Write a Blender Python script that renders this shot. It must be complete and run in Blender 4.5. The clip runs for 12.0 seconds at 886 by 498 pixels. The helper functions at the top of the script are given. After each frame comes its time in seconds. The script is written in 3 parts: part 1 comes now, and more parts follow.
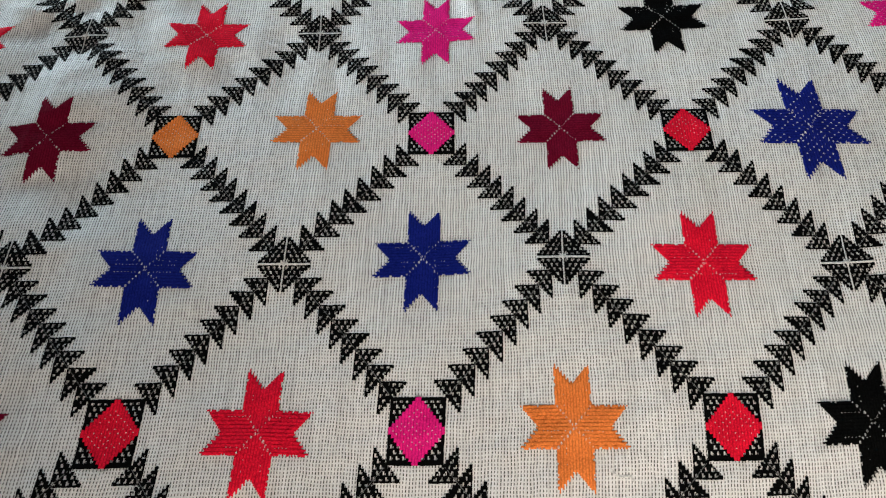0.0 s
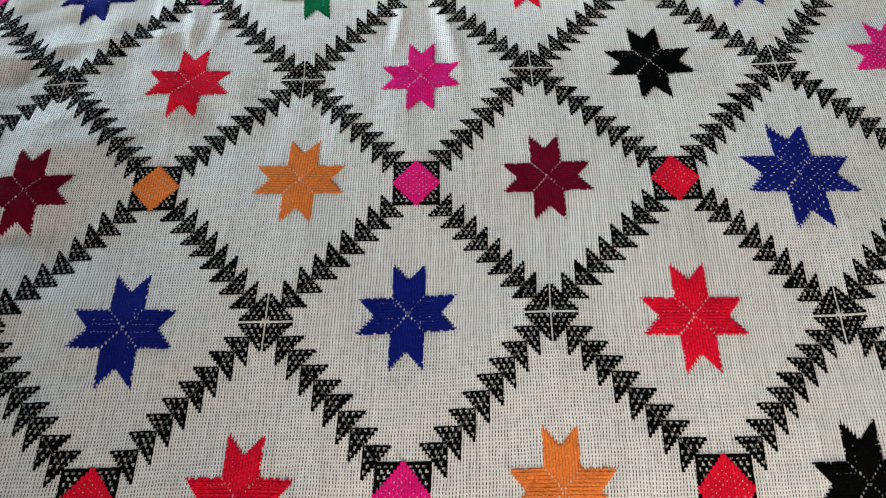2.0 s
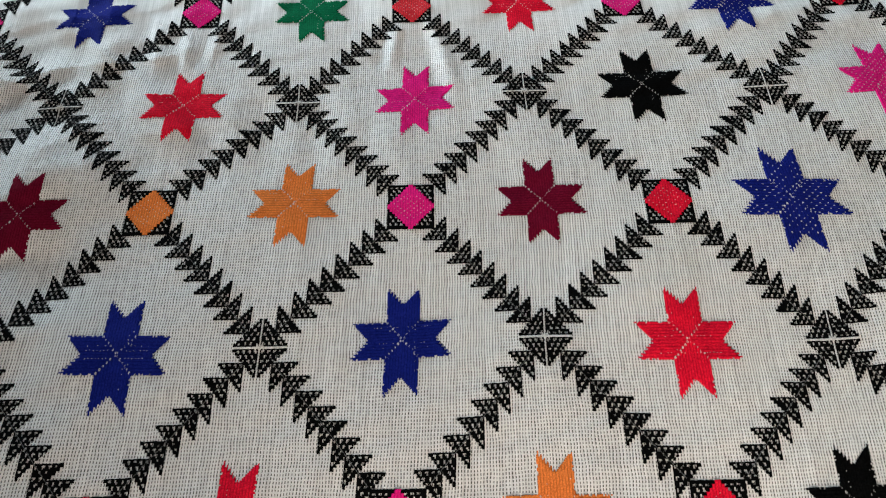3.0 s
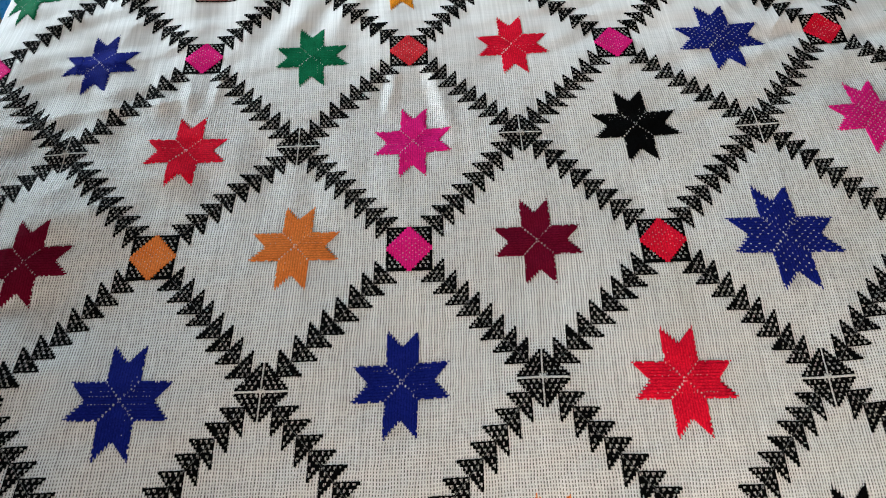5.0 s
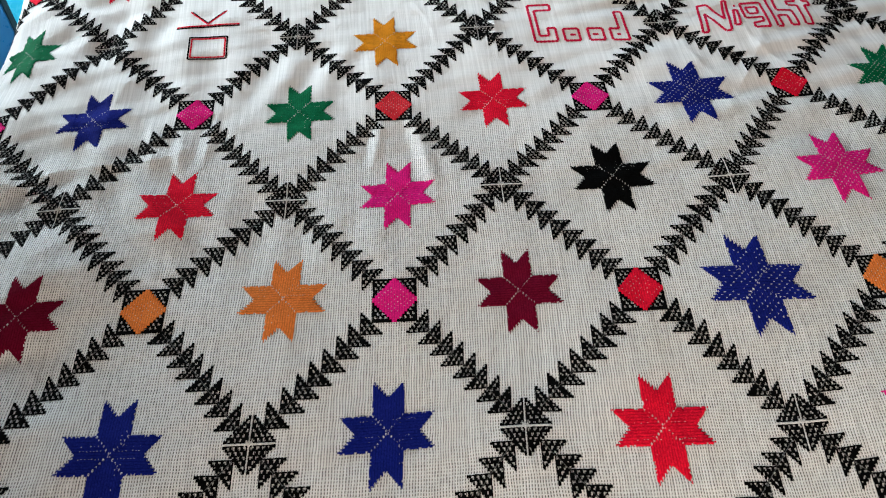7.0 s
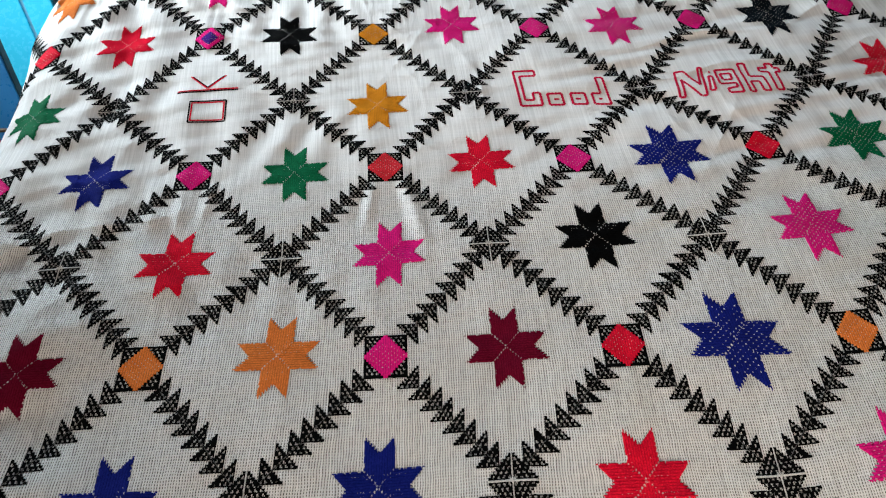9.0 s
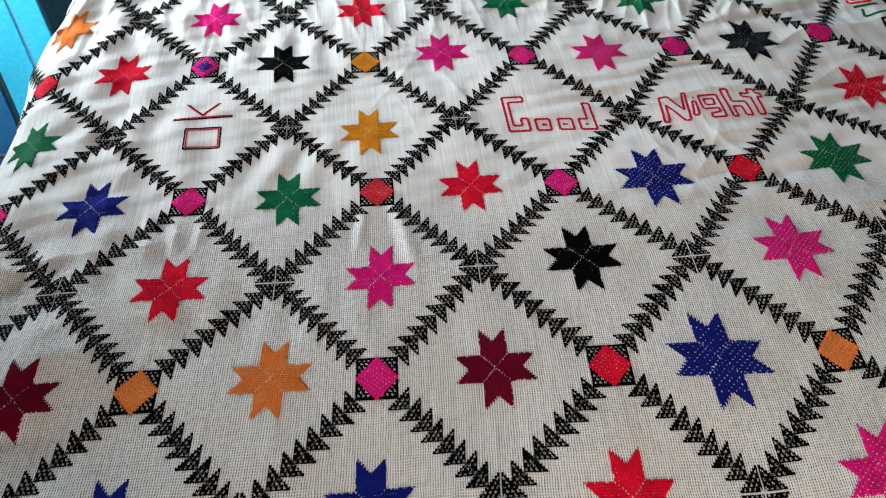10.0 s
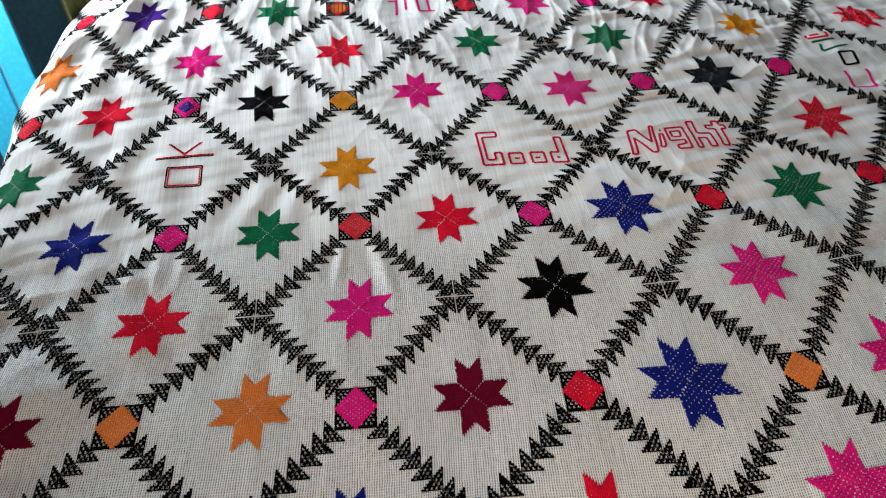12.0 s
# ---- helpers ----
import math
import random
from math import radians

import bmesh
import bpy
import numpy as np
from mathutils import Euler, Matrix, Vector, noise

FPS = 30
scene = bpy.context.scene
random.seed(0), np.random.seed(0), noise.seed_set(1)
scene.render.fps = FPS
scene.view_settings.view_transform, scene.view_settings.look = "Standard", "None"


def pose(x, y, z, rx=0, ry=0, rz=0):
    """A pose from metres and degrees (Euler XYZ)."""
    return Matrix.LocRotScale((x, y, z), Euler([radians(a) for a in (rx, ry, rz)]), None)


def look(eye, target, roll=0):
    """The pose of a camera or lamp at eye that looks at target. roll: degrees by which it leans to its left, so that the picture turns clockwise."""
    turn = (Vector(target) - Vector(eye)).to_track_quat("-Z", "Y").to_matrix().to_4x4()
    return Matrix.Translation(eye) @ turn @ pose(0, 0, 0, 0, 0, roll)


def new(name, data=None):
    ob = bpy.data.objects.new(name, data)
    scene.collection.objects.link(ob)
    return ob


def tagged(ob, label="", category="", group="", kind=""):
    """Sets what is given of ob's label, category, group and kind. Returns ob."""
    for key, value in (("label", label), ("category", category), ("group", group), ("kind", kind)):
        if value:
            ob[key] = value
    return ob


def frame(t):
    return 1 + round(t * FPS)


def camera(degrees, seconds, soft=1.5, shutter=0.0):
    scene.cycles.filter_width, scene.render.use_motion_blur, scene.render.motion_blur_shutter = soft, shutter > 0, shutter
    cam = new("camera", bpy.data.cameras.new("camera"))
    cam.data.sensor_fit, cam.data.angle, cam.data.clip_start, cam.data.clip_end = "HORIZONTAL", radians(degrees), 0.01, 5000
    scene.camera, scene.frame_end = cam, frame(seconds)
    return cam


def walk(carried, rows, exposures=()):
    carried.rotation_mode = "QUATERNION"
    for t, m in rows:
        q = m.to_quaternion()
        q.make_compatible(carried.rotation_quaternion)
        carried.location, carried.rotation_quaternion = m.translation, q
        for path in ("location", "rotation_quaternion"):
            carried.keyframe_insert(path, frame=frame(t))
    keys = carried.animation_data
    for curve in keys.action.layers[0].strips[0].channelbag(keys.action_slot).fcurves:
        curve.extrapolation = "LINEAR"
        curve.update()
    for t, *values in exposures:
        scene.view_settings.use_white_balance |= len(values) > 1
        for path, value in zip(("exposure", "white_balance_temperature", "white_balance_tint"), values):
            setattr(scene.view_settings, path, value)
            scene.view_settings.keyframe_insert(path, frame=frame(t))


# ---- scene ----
cam = camera(62.75, 12.0, soft=1.15)
PATH = [
    (0, (0.0139, -0.3588, 0.456), (0.0038, 0.1285, -0.4172), -1.61),
    (0.5, (0.0133, -0.3475, 0.4538), (0.0039, 0.1392, -0.4198), -1.51),
    (1, (0.015, -0.3402, 0.4548), (0.0055, 0.1516, -0.4158), -1.48),
    (1.5, (0.0185, -0.3342, 0.4584), (0.0131, 0.1661, -0.4074), -1.31),
    (2, (0.0207, -0.3291, 0.4607), (0.0187, 0.176, -0.4023), -1.25),
    (2.5, (0.0206, -0.3239, 0.4648), (0.0236, 0.1876, -0.3945), -0.64),
    (3, (0.022, -0.3201, 0.4673), (0.026, 0.1958, -0.3893), -0.81),
    (5, (0.0265, -0.3133, 0.481), (0.0265, 0.2313, -0.3578), -1.84),
    (5.5, (0.0267, -0.3112, 0.4841), (0.0264, 0.241, -0.3496), -2.0),
    (6, (0.0266, -0.3108, 0.4889), (0.031, 0.2507, -0.3385), -1.43),
    (6.5, (0.0253, -0.3111, 0.4937), (0.0305, 0.2594, -0.3276), -1.33),
    (7, (0.0314, -0.313, 0.5018), (0.0475, 0.2722, -0.3089), -1.14),
    (9, (0.0328, -0.3199, 0.526), (0.0635, 0.3163, -0.2448), -0.28),
    (9.5, (0.0341, -0.3236, 0.5319), (0.0673, 0.3231, -0.2302), -0.15),
    (10, (0.0378, -0.3277, 0.5381), (0.0756, 0.3302, -0.214), -0.26),
    (10.5, (0.0396, -0.3339, 0.5423), (0.0858, 0.3355, -0.1991), -0.01),
    (11, (0.0411, -0.3384, 0.545), (0.0882, 0.3393, -0.1888), -0.15),
    (11.5, (0.0407, -0.3392, 0.5472), (0.0873, 0.3436, -0.1819), -0.31),
    (12, (0.0464, -0.3433, 0.5505), (0.1058, 0.3476, -0.17), -0.09),
]
walk(cam, [(t, look(eye, target, roll)) for t, eye, target, roll in PATH],
     exposures=[(0, -0.09, 6450, 10), (6, -0.09, 6600, 12), (12, -0.33, 6750, 14)])

# ---- light ----
world = bpy.data.worlds.new("world")
scene.world = world
world.use_nodes = True
wn = world.node_tree.nodes
sky = wn.new("ShaderNodeTexSky")
sky.sky_type = "NISHITA"
sky.sun_disc = False
sky.sun_elevation, sky.sun_rotation = radians(50), radians(-75)
world.node_tree.links.new(sky.outputs[0], wn["Background"].inputs[0])
wn["Background"].inputs[1].default_value = 0.12

WEST, EAST, SOUTH, NORTH = -1.15, 1.75, -1.15, 1.40   # inner faces of the room's walls
FLOOR, CEIL = -0.52, 2.15
# no window is in view; the north and south openings are added for fill
NGAP = (-0.55, 0.30, 0.12, 0.68)    # added low north opening: x from, to, z from, to
SGAP = (-0.05, 0.50, 0.12, 0.68)     # added low south opening: x from, to, z from, to
WWIN = (0.80, 1.36, 0.12, 0.68)     # low west window: y from, to, z from, to


def opening_light(name, m, sx, sy, power, colour, spread=180):
    lamp = bpy.data.lights.new(name, "AREA")
    lamp.shape, lamp.size, lamp.size_y, lamp.energy, lamp.color = "RECTANGLE", sx, sy, power, colour
    lamp.spread = radians(spread)   # narrowed below 180 to shape where light falls; the walls hold no deep reveal
    new(name, lamp).matrix_world = m


# north and south lamps are added fill, no such windows being known
opening_light("north_fill", pose((NGAP[0] + NGAP[1]) / 2, NORTH + 0.05, (NGAP[2] + NGAP[3]) / 2, -80), NGAP[1] - NGAP[0], NGAP[3] - NGAP[2], 9, (0.74, 0.885, 1.0))
opening_light("south_fill", look(((SGAP[0] + SGAP[1]) / 2, SOUTH - 0.05, (SGAP[2] + SGAP[3]) / 2), (0.2, -0.25, 0.0)), SGAP[1] - SGAP[0], SGAP[3] - SGAP[2], 3.9, (1.0, 0.89, 0.77), 75)
opening_light("west_daylight", look((WEST - 0.05, (WWIN[0] + WWIN[1]) / 2, (WWIN[2] + WWIN[3]) / 2), (0, 0.95, 0.2)), WWIN[1] - WWIN[0], WWIN[3] - WWIN[2], 28, (0.76, 0.92, 1.0), 115)
sun = bpy.data.lights.new("sun", "SUN")
sun.energy, sun.angle, sun.color = 2.0, radians(0.6), (1.0, 0.95, 0.88)
new("sun", sun).matrix_world = look((-6, -2.6, 7.5), (0, 0, 0))


# ---- materials ----
class Nodes:
    """Short hand for node trees."""

    def __init__(self, name):
        self.mat = bpy.data.materials.new(name)
        self.mat.use_nodes = True
        self.tree = self.mat.node_tree
        self.bsdf = self.tree.nodes["Principled BSDF"]

    def put(self, socket, value):
        if isinstance(value, bpy.types.NodeSocket):
            self.tree.links.new(value, socket)
        else:
            socket.default_value = value

    def node(self, kind, *values, **props):
        n = self.tree.nodes.new(kind)
        for key, value in props.items():
            if key == "operation":
                n.operation = value
            elif key == "blend":
                n.data_type, n.blend_type = "RGBA", value
        for k, value in enumerate(values):
            if value is not None:
                self.put(n.inputs[k], value)
        return n

    def math(self, op, a, b=0.0, c=0.0):
        return self.node("ShaderNodeMath", a, b, c, operation=op).outputs[0]

    def noise(self, vector, scale, detail=3.0, rough=0.55):
        n = self.node("ShaderNodeTexNoise", vector)
        n.inputs["Scale"].default_value, n.inputs["Detail"].default_value = scale, detail
        n.inputs["Roughness"].default_value = rough
        return n.outputs[0]

    def mix(self, f, a, b, blend="MIX"):
        n = self.node("ShaderNodeMix", blend=blend)
        self.put(n.inputs[0], f), self.put(n.inputs[6], a), self.put(n.inputs[7], b)
        return n.outputs[2]

    def ramp(self, f, lo, hi, to_lo=0.0, to_hi=1.0):
        n = self.node("ShaderNodeMapRange", f, lo, hi, to_lo, to_hi)
        n.interpolation_type = "SMOOTHSTEP"
        return n.outputs[0]

    def bump(self, height, strength, distance):
        n = self.node("ShaderNodeBump")
        self.put(n.inputs["Height"], height)
        self.put(n.inputs["Strength"], strength)
        n.inputs["Distance"].default_value = distance
        self.tree.links.new(n.outputs[0], self.bsdf.inputs["Normal"])


def weave_material():
    """Loosely woven cotton: paired threads with a small hole at every crossing. The map counts threads."""
    n = Nodes("even_weave_cotton")
    uv = n.node("ShaderNodeUVMap").outputs[0]
    place = n.node("ShaderNodeNewGeometry").outputs[0]
    sway = n.node("ShaderNodeTexNoise", uv)
    sway.inputs["Scale"].default_value, sway.inputs["Detail"].default_value = 0.16, 2.0
    bent = n.node("ShaderNodeVectorMath", sway.outputs[1], (0.5, 0.5, 0.5), operation="SUBTRACT").outputs[0]
    bent = n.node("ShaderNodeVectorMath", bent, (1.1, 1.1, 0.0), operation="MULTIPLY").outputs[0]
    grid = n.node("ShaderNodeVectorMath", uv, bent, operation="ADD").outputs[0]
    sep = n.node("ShaderNodeSeparateXYZ", grid)
    u, v = sep.outputs[0], sep.outputs[1]
    du, dv = n.math("PINGPONG", u, 0.5), n.math("PINGPONG", v, 0.5)   # 0 at a hole's middle, 0.5 on a thread
    size = n.ramp(n.noise(uv, 0.45, 2.0), 0.25, 0.75, 0.72, 1.2)
    # holes and relief fade towards the head: a low, bright view painted in
    view_fade = n.ramp(n.math("DIVIDE", n.node("ShaderNodeSeparateXYZ", uv).outputs[1], 297.0), 0.17, 0.42, 0.95, 0.34)
    hole = n.math("MAXIMUM", n.math("DIVIDE", du, n.math("MULTIPLY", size, 0.16)), n.math("DIVIDE", dv, n.math("MULTIPLY", size, 0.32)))
    hole = n.ramp(hole, 0.75, 1.3, 1.0, 0.0)
    # single threads vary in tone, the upright ones most
    streak = n.noise(n.node("ShaderNodeVectorMath", uv, (1.0, 0.03, 1.0), operation="MULTIPLY").outputs[0], 0.9, 3.0)
    weft = n.noise(n.node("ShaderNodeVectorMath", uv, (0.03, 1.0, 1.0), operation="MULTIPLY").outputs[0], 0.9, 2.0)
    tone = n.math("ADD", n.math("MULTIPLY", streak, 0.78), n.math("MULTIPLY", weft, 0.22))
    colour = n.mix(n.ramp(tone, 0.3, 0.7), (0.71, 0.682, 0.66, 1), (0.88, 0.852, 0.83, 1))
    stain = n.ramp(n.noise(place, 7.0, 4.0), 0.58, 0.78, 0.0, 0.22)
    colour = n.mix(stain, colour, (0.58, 0.50, 0.36, 1))
    grey = n.ramp(n.noise(place, 23.0, 4.0, 0.6), 0.64, 0.8, 0.0, 0.18)
    colour = n.mix(grey, colour, (0.42, 0.44, 0.44, 1))
    colour = n.mix(n.math("MULTIPLY", hole, n.ramp(view_fade, 0.3, 0.95, 0.05, 0.95)), colour, (0.06, 0.055, 0.045, 1))
    n.put(n.bsdf.inputs["Base Color"], colour)
    n.bsdf.inputs["Roughness"].default_value = 0.85
    n.bsdf.inputs["Specular IOR Level"].default_value = 0.15
    over = n.math("ADD", n.math("SINE", n.math("MULTIPLY", du, math.pi)), n.math("MULTIPLY", n.math("SINE", n.math("MULTIPLY", dv, math.pi)), 0.35))
    fuzz = n.noise(uv, 2.6, 3.0)
    drawn = n.noise(n.node("ShaderNodeVectorMath", uv, (1.0, 0.05, 1.0), operation="MULTIPLY").outputs[0], 0.33, 3.0)
    height = n.math("ADD", n.math("ADD", over, n.math("MULTIPLY", fuzz, 0.7)), n.math("MULTIPLY", drawn, 3.6))
    n.bump(height, n.math("MULTIPLY", view_fade, 0.62), 0.0006)
    return n.mat


def yarn_material(name, rgb, gloss=0.6):
    """Embroidery yarn: soft twisted strands, lighter and darker from stitch to stitch."""
    n = Nodes(name)
    place = n.node("ShaderNodeNewGeometry").outputs[0]
    dark = tuple(c * 0.68 for c in rgb) + (1,)
    light = tuple(min(1, c * 1.25 + 0.002) for c in rgb) + (1,)
    f = n.math("ADD", n.math("MULTIPLY", n.noise(place, 90.0, 2.0), 0.2), n.math("MULTIPLY", n.noise(place, 900.0, 2.0), 0.8))
    colour = n.mix(n.ramp(f, 0.3, 0.7), dark, light)
    # strands lie side by side; shade between two is painted as a dark line
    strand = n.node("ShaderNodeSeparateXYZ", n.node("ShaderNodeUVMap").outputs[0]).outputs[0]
    parting_shade = n.math("MULTIPLY", n.ramp(n.math("PINGPONG", strand, 0.5), 0.30, 0.46, 0.0, 0.6), n.ramp(n.noise(place, 300.0, 2.0), 0.3, 0.6, 0.35, 1.0))
    colour = n.mix(parting_shade, colour, tuple(c * 0.3 for c in rgb) + (1,))
    worn = n.ramp(n.noise(place, 420.0, 3.0), 0.68, 0.8, 0.0, 0.03)
    colour = n.mix(worn, colour, (0.5, 0.48, 0.46, 1))
    n.put(n.bsdf.inputs["Base Color"], colour)
    n.bsdf.inputs["Roughness"].default_value = gloss
    n.bsdf.inputs["Specular IOR Level"].default_value = 0.01
    n.bump(n.noise(place, 1500.0, 2.0), 0.3, 0.0003)
    return n.mat


def paint_material(name, rgb, rough=0.35, wear=0.12, grain=14.0):
    n = Nodes(name)
    place = n.node("ShaderNodeNewGeometry").outputs[0]
    big, small = n.noise(place, 3.0, 4.0), n.noise(place, grain * 8, 3.0)
    dull = tuple(c * (1 - 2 * wear) for c in rgb) + (1,)
    colour = n.mix(n.math("ADD", n.math("MULTIPLY", big, 0.7), n.math("MULTIPLY", small, 0.3)), dull, tuple(rgb) + (1,))
    scuff = n.ramp(n.noise(place, grain, 6.0, 0.7), 0.66, 0.74, 0.0, 0.35)
    colour = n.mix(scuff, colour, tuple(0.5 * c + 0.12 for c in rgb) + (1,))
    n.put(n.bsdf.inputs["Base Color"], colour)
    n.put(n.bsdf.inputs["Roughness"], n.ramp(small, 0.2, 0.8, rough * 0.8, rough * 1.3))
    n.bump(small, 0.15, 0.001)
    return n.mat


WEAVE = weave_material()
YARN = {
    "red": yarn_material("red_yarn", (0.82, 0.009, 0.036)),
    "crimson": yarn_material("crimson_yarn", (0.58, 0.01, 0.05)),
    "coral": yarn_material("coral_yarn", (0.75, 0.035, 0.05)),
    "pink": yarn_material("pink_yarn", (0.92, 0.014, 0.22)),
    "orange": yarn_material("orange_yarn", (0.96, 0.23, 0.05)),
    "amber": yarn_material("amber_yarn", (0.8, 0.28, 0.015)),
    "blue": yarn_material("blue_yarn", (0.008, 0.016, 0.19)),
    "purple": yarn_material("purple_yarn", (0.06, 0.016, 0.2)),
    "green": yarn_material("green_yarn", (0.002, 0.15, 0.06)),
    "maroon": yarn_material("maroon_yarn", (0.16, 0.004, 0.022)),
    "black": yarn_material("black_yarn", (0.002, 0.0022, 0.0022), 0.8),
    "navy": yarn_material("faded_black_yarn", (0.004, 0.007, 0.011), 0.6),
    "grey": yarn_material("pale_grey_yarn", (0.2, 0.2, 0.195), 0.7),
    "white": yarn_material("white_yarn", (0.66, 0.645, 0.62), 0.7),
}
CYAN_PAINT = paint_material("sky_blue_enamel", (0.03, 0.64, 0.92), 0.25, 0.05)
BLUE_PAINT = paint_material("blue_enamel", (0.02, 0.20, 0.46), 0.3)
PALE_PAINT = paint_material("pale_blue_filler", (0.20, 0.58, 0.78), 0.5)
TEAL_CLOTH = paint_material("dark_teal_cotton", (0.006, 0.045, 0.065), 0.85)
# bedspread lying in shade: the shade is put into this olive colour
OLIVE_SHADE = paint_material("shaded_spread_olive", (0.13, 0.13, 0.04), 0.85)
RED_PAINT = paint_material("red_enamel", (0.6, 0.06, 0.10), 0.35)
PLASTER = paint_material("cream_plaster", (0.33, 0.32, 0.30), 0.8, 0.05)
CEMENT = paint_material("grey_cement", (0.28, 0.27, 0.25), 0.7)
MATTRESS = paint_material("mattress_ticking", (0.45, 0.42, 0.38), 0.9)
WOOD = paint_material("brown_wood", (0.16, 0.08, 0.04), 0.5)


# ---- helpers ----
def part(name, bm, material, parent=None, label=""):
    me = bpy.data.meshes.new(name)
    bm.to_mesh(me)
    bm.free()
    me.materials.append(material)
    ob = new(name, me)
    ob.parent = parent
    return tagged(ob, label)


def box(bm, lo, hi, bevel=0.0):
    """Adds an axis-parallel box, its edges rounded."""
    made = bmesh.ops.create_cube(bm, size=1)["verts"]
    for w in made:
        w.co = Vector([(a + b) / 2 + c * (b - a) for a, b, c in zip(lo, hi, w.co)])
    if bevel:
        edges = list({e for w in made for e in w.link_edges})
        bmesh.ops.bevel(bm, geom=edges, offset=bevel, segments=2, profile=0.5, affect="EDGES")
    return bm


def block(name, lo, hi, material, parent=None, bevel=0.0, label=""):
    return part(name, box(bmesh.new(), lo, hi, bevel), material, parent, label)


def empty(name, x, y, z):
    ob = new(name)
    ob.location = (x, y, z)
    bpy.context.view_layer.update()
    return ob


# ---- room ----
def wall(name, pieces):
    bm = bmesh.new()
    for lo, hi in pieces:
        box(bm, lo, hi)
    return tagged(part(name, bm, PLASTER), "cream plastered room wall", "wall", kind="structure")


TH = 0.15


def span_wall(name, along, at, out, lo, hi, gap):
    """A wall along x or y with one opening: from lo to hi, its inner face at that place, its thickness outwards."""
    a, b = min(at, at + out), max(at, at + out)
    cells = [(lo, gap[0], FLOOR, CEIL), (gap[1], hi, FLOOR, CEIL), (gap[0], gap[1], FLOOR, gap[2]), (gap[0], gap[1], gap[3], CEIL)]
    wall(name, [((p, a, r), (q, b, t)) if along == "x" else ((a, p, r), (b, q, t)) for p, q, r, t in cells])


span_wall("wall_west", "y", WEST, -TH, SOUTH, NORTH, WWIN)
span_wall("wall_south", "x", SOUTH, -TH, WEST - TH, EAST + TH, SGAP)
span_wall("wall_north", "x", NORTH, TH, WEST - TH, EAST + TH, NGAP)
wall("wall_east", [((EAST, SOUTH, FLOOR), (EAST + TH, NORTH, CEIL))])
tagged(block("floor", (WEST - TH, SOUTH - TH, FLOOR - 0.1), (EAST + TH, NORTH + TH, FLOOR), CEMENT), "grey cement floor", "floor", kind="structure")
tagged(block("ceiling", (WEST - TH, SOUTH - TH, CEIL), (EAST + TH, NORTH + TH, CEIL + 0.1), PLASTER), "cream plastered ceiling", "ceiling", kind="structure")
tagged(block("ground", (-60, -60, FLOOR - 0.5), (60, 60, FLOOR - 0.12), CEMENT), "bare ground outside the room", "ground", kind="structure")


# ---- the lie of the cloth ----
# Motifs are counted in cells: i to the right, j away; 49.5 threads to a cell.
THREADS = 49.5
PITCH_X, PITCH_Y = 0.1, 0.1146
LIE_Z = (0.0002, -0.0031, -0.0048, 0.0146, 0.0303, -0.0106, -0.001, -0.0199, -0.0153, 0.0543, -0.0016, -0.0006, 0.0064, -0.0084, -0.0308)
PULL_X = (0.0045, 0.007, -0.0333, -0.0075, 0.0023, -0.019, 0.014)
PULL_Y = (-0.0084, -0.0062, -0.0132, 0.0198, 0.0008, 0.0004, 0.0143)
EDGE_W, EDGE_E, EDGE_S, EDGE_N, ROLL = -0.374, 1.05, -0.80, 1.12, 0.082
# folds: x, y of both ends, half width, height
FOLDS = [
    (-0.235, 0.21, -0.225, 0.155, 0.0065, 0.0030), (-0.175, 0.215, -0.18, 0.16, 0.0055, 0.0028), (-0.205, 0.20, -0.20, 0.15, 0.005, 0.0024),
    (0.018, 0.215, 0.038, 0.125, 0.0075, 0.0042), (-0.012, 0.205, -0.02, 0.15, 0.0055, 0.0027),
    (-0.27, 0.33, -0.35, 0.27, 0.016, 0.0008), (0.44, 0.165, 0.60, 0.185, 0.015, 0.0022),
    (0.24, 0.285, 0.36, 0.300, 0.010, 0.0010), (0.12, 0.22, 0.20, 0.28, 0.010, 0.0009),
    (-0.34, 0.62, -0.33, 0.78, 0.010, 0.0045), (-0.29, 0.62, -0.28, 0.74, 0.009, 0.0035),
    (0.47, 0.52, 0.62, 0.57, 0.020, 0.0026), (0.40, 0.70, 0.56, 0.62, 0.016, 0.0024),
]


# knots sewn a little off the even count: cell, then metres
OFF = [(5, 3, -0.002, -0.0121), (3, -1, -0.0035, -0.0053), (5, 5, 0.0048, 0.0113), (-4, 4, -0.0074, -0.0059), (1, -1, -0.004, 0.004), (3, 5, -0.0035, -0.0097),
       (-2, 4, -0.0059, 0.0073), (3, 3, -0.0011, -0.0078), (-2, -2, 0.0033, -0.0017), (-2, 2, 0.0062, 0.0007), (0, -2, -0.0026, -0.0025), (1, 1, -0.0015, 0.0051),
       (-1, 1, 0.0042, -0.003), (3, 1, 0.0051, 0.0007), (5, 1, 0.0037, 0.004), (4, 0, 0.0007, -0.0046), (-1, -1, -0.0033, -0.0011), (-3, 5, -0.0061, -0.0004),
       (0, 2, 0.0045, 0.0), (-1, 3, 0.0045, -0.0019), (-1, 5, -0.0037, -0.0041), (2, -2, 0.0025, -0.001), (-2, 6, 0.0037, 0.004), (-2, 0, -0.0028, 0.0002),
       (6, 2, -0.0024, 0.0032)]


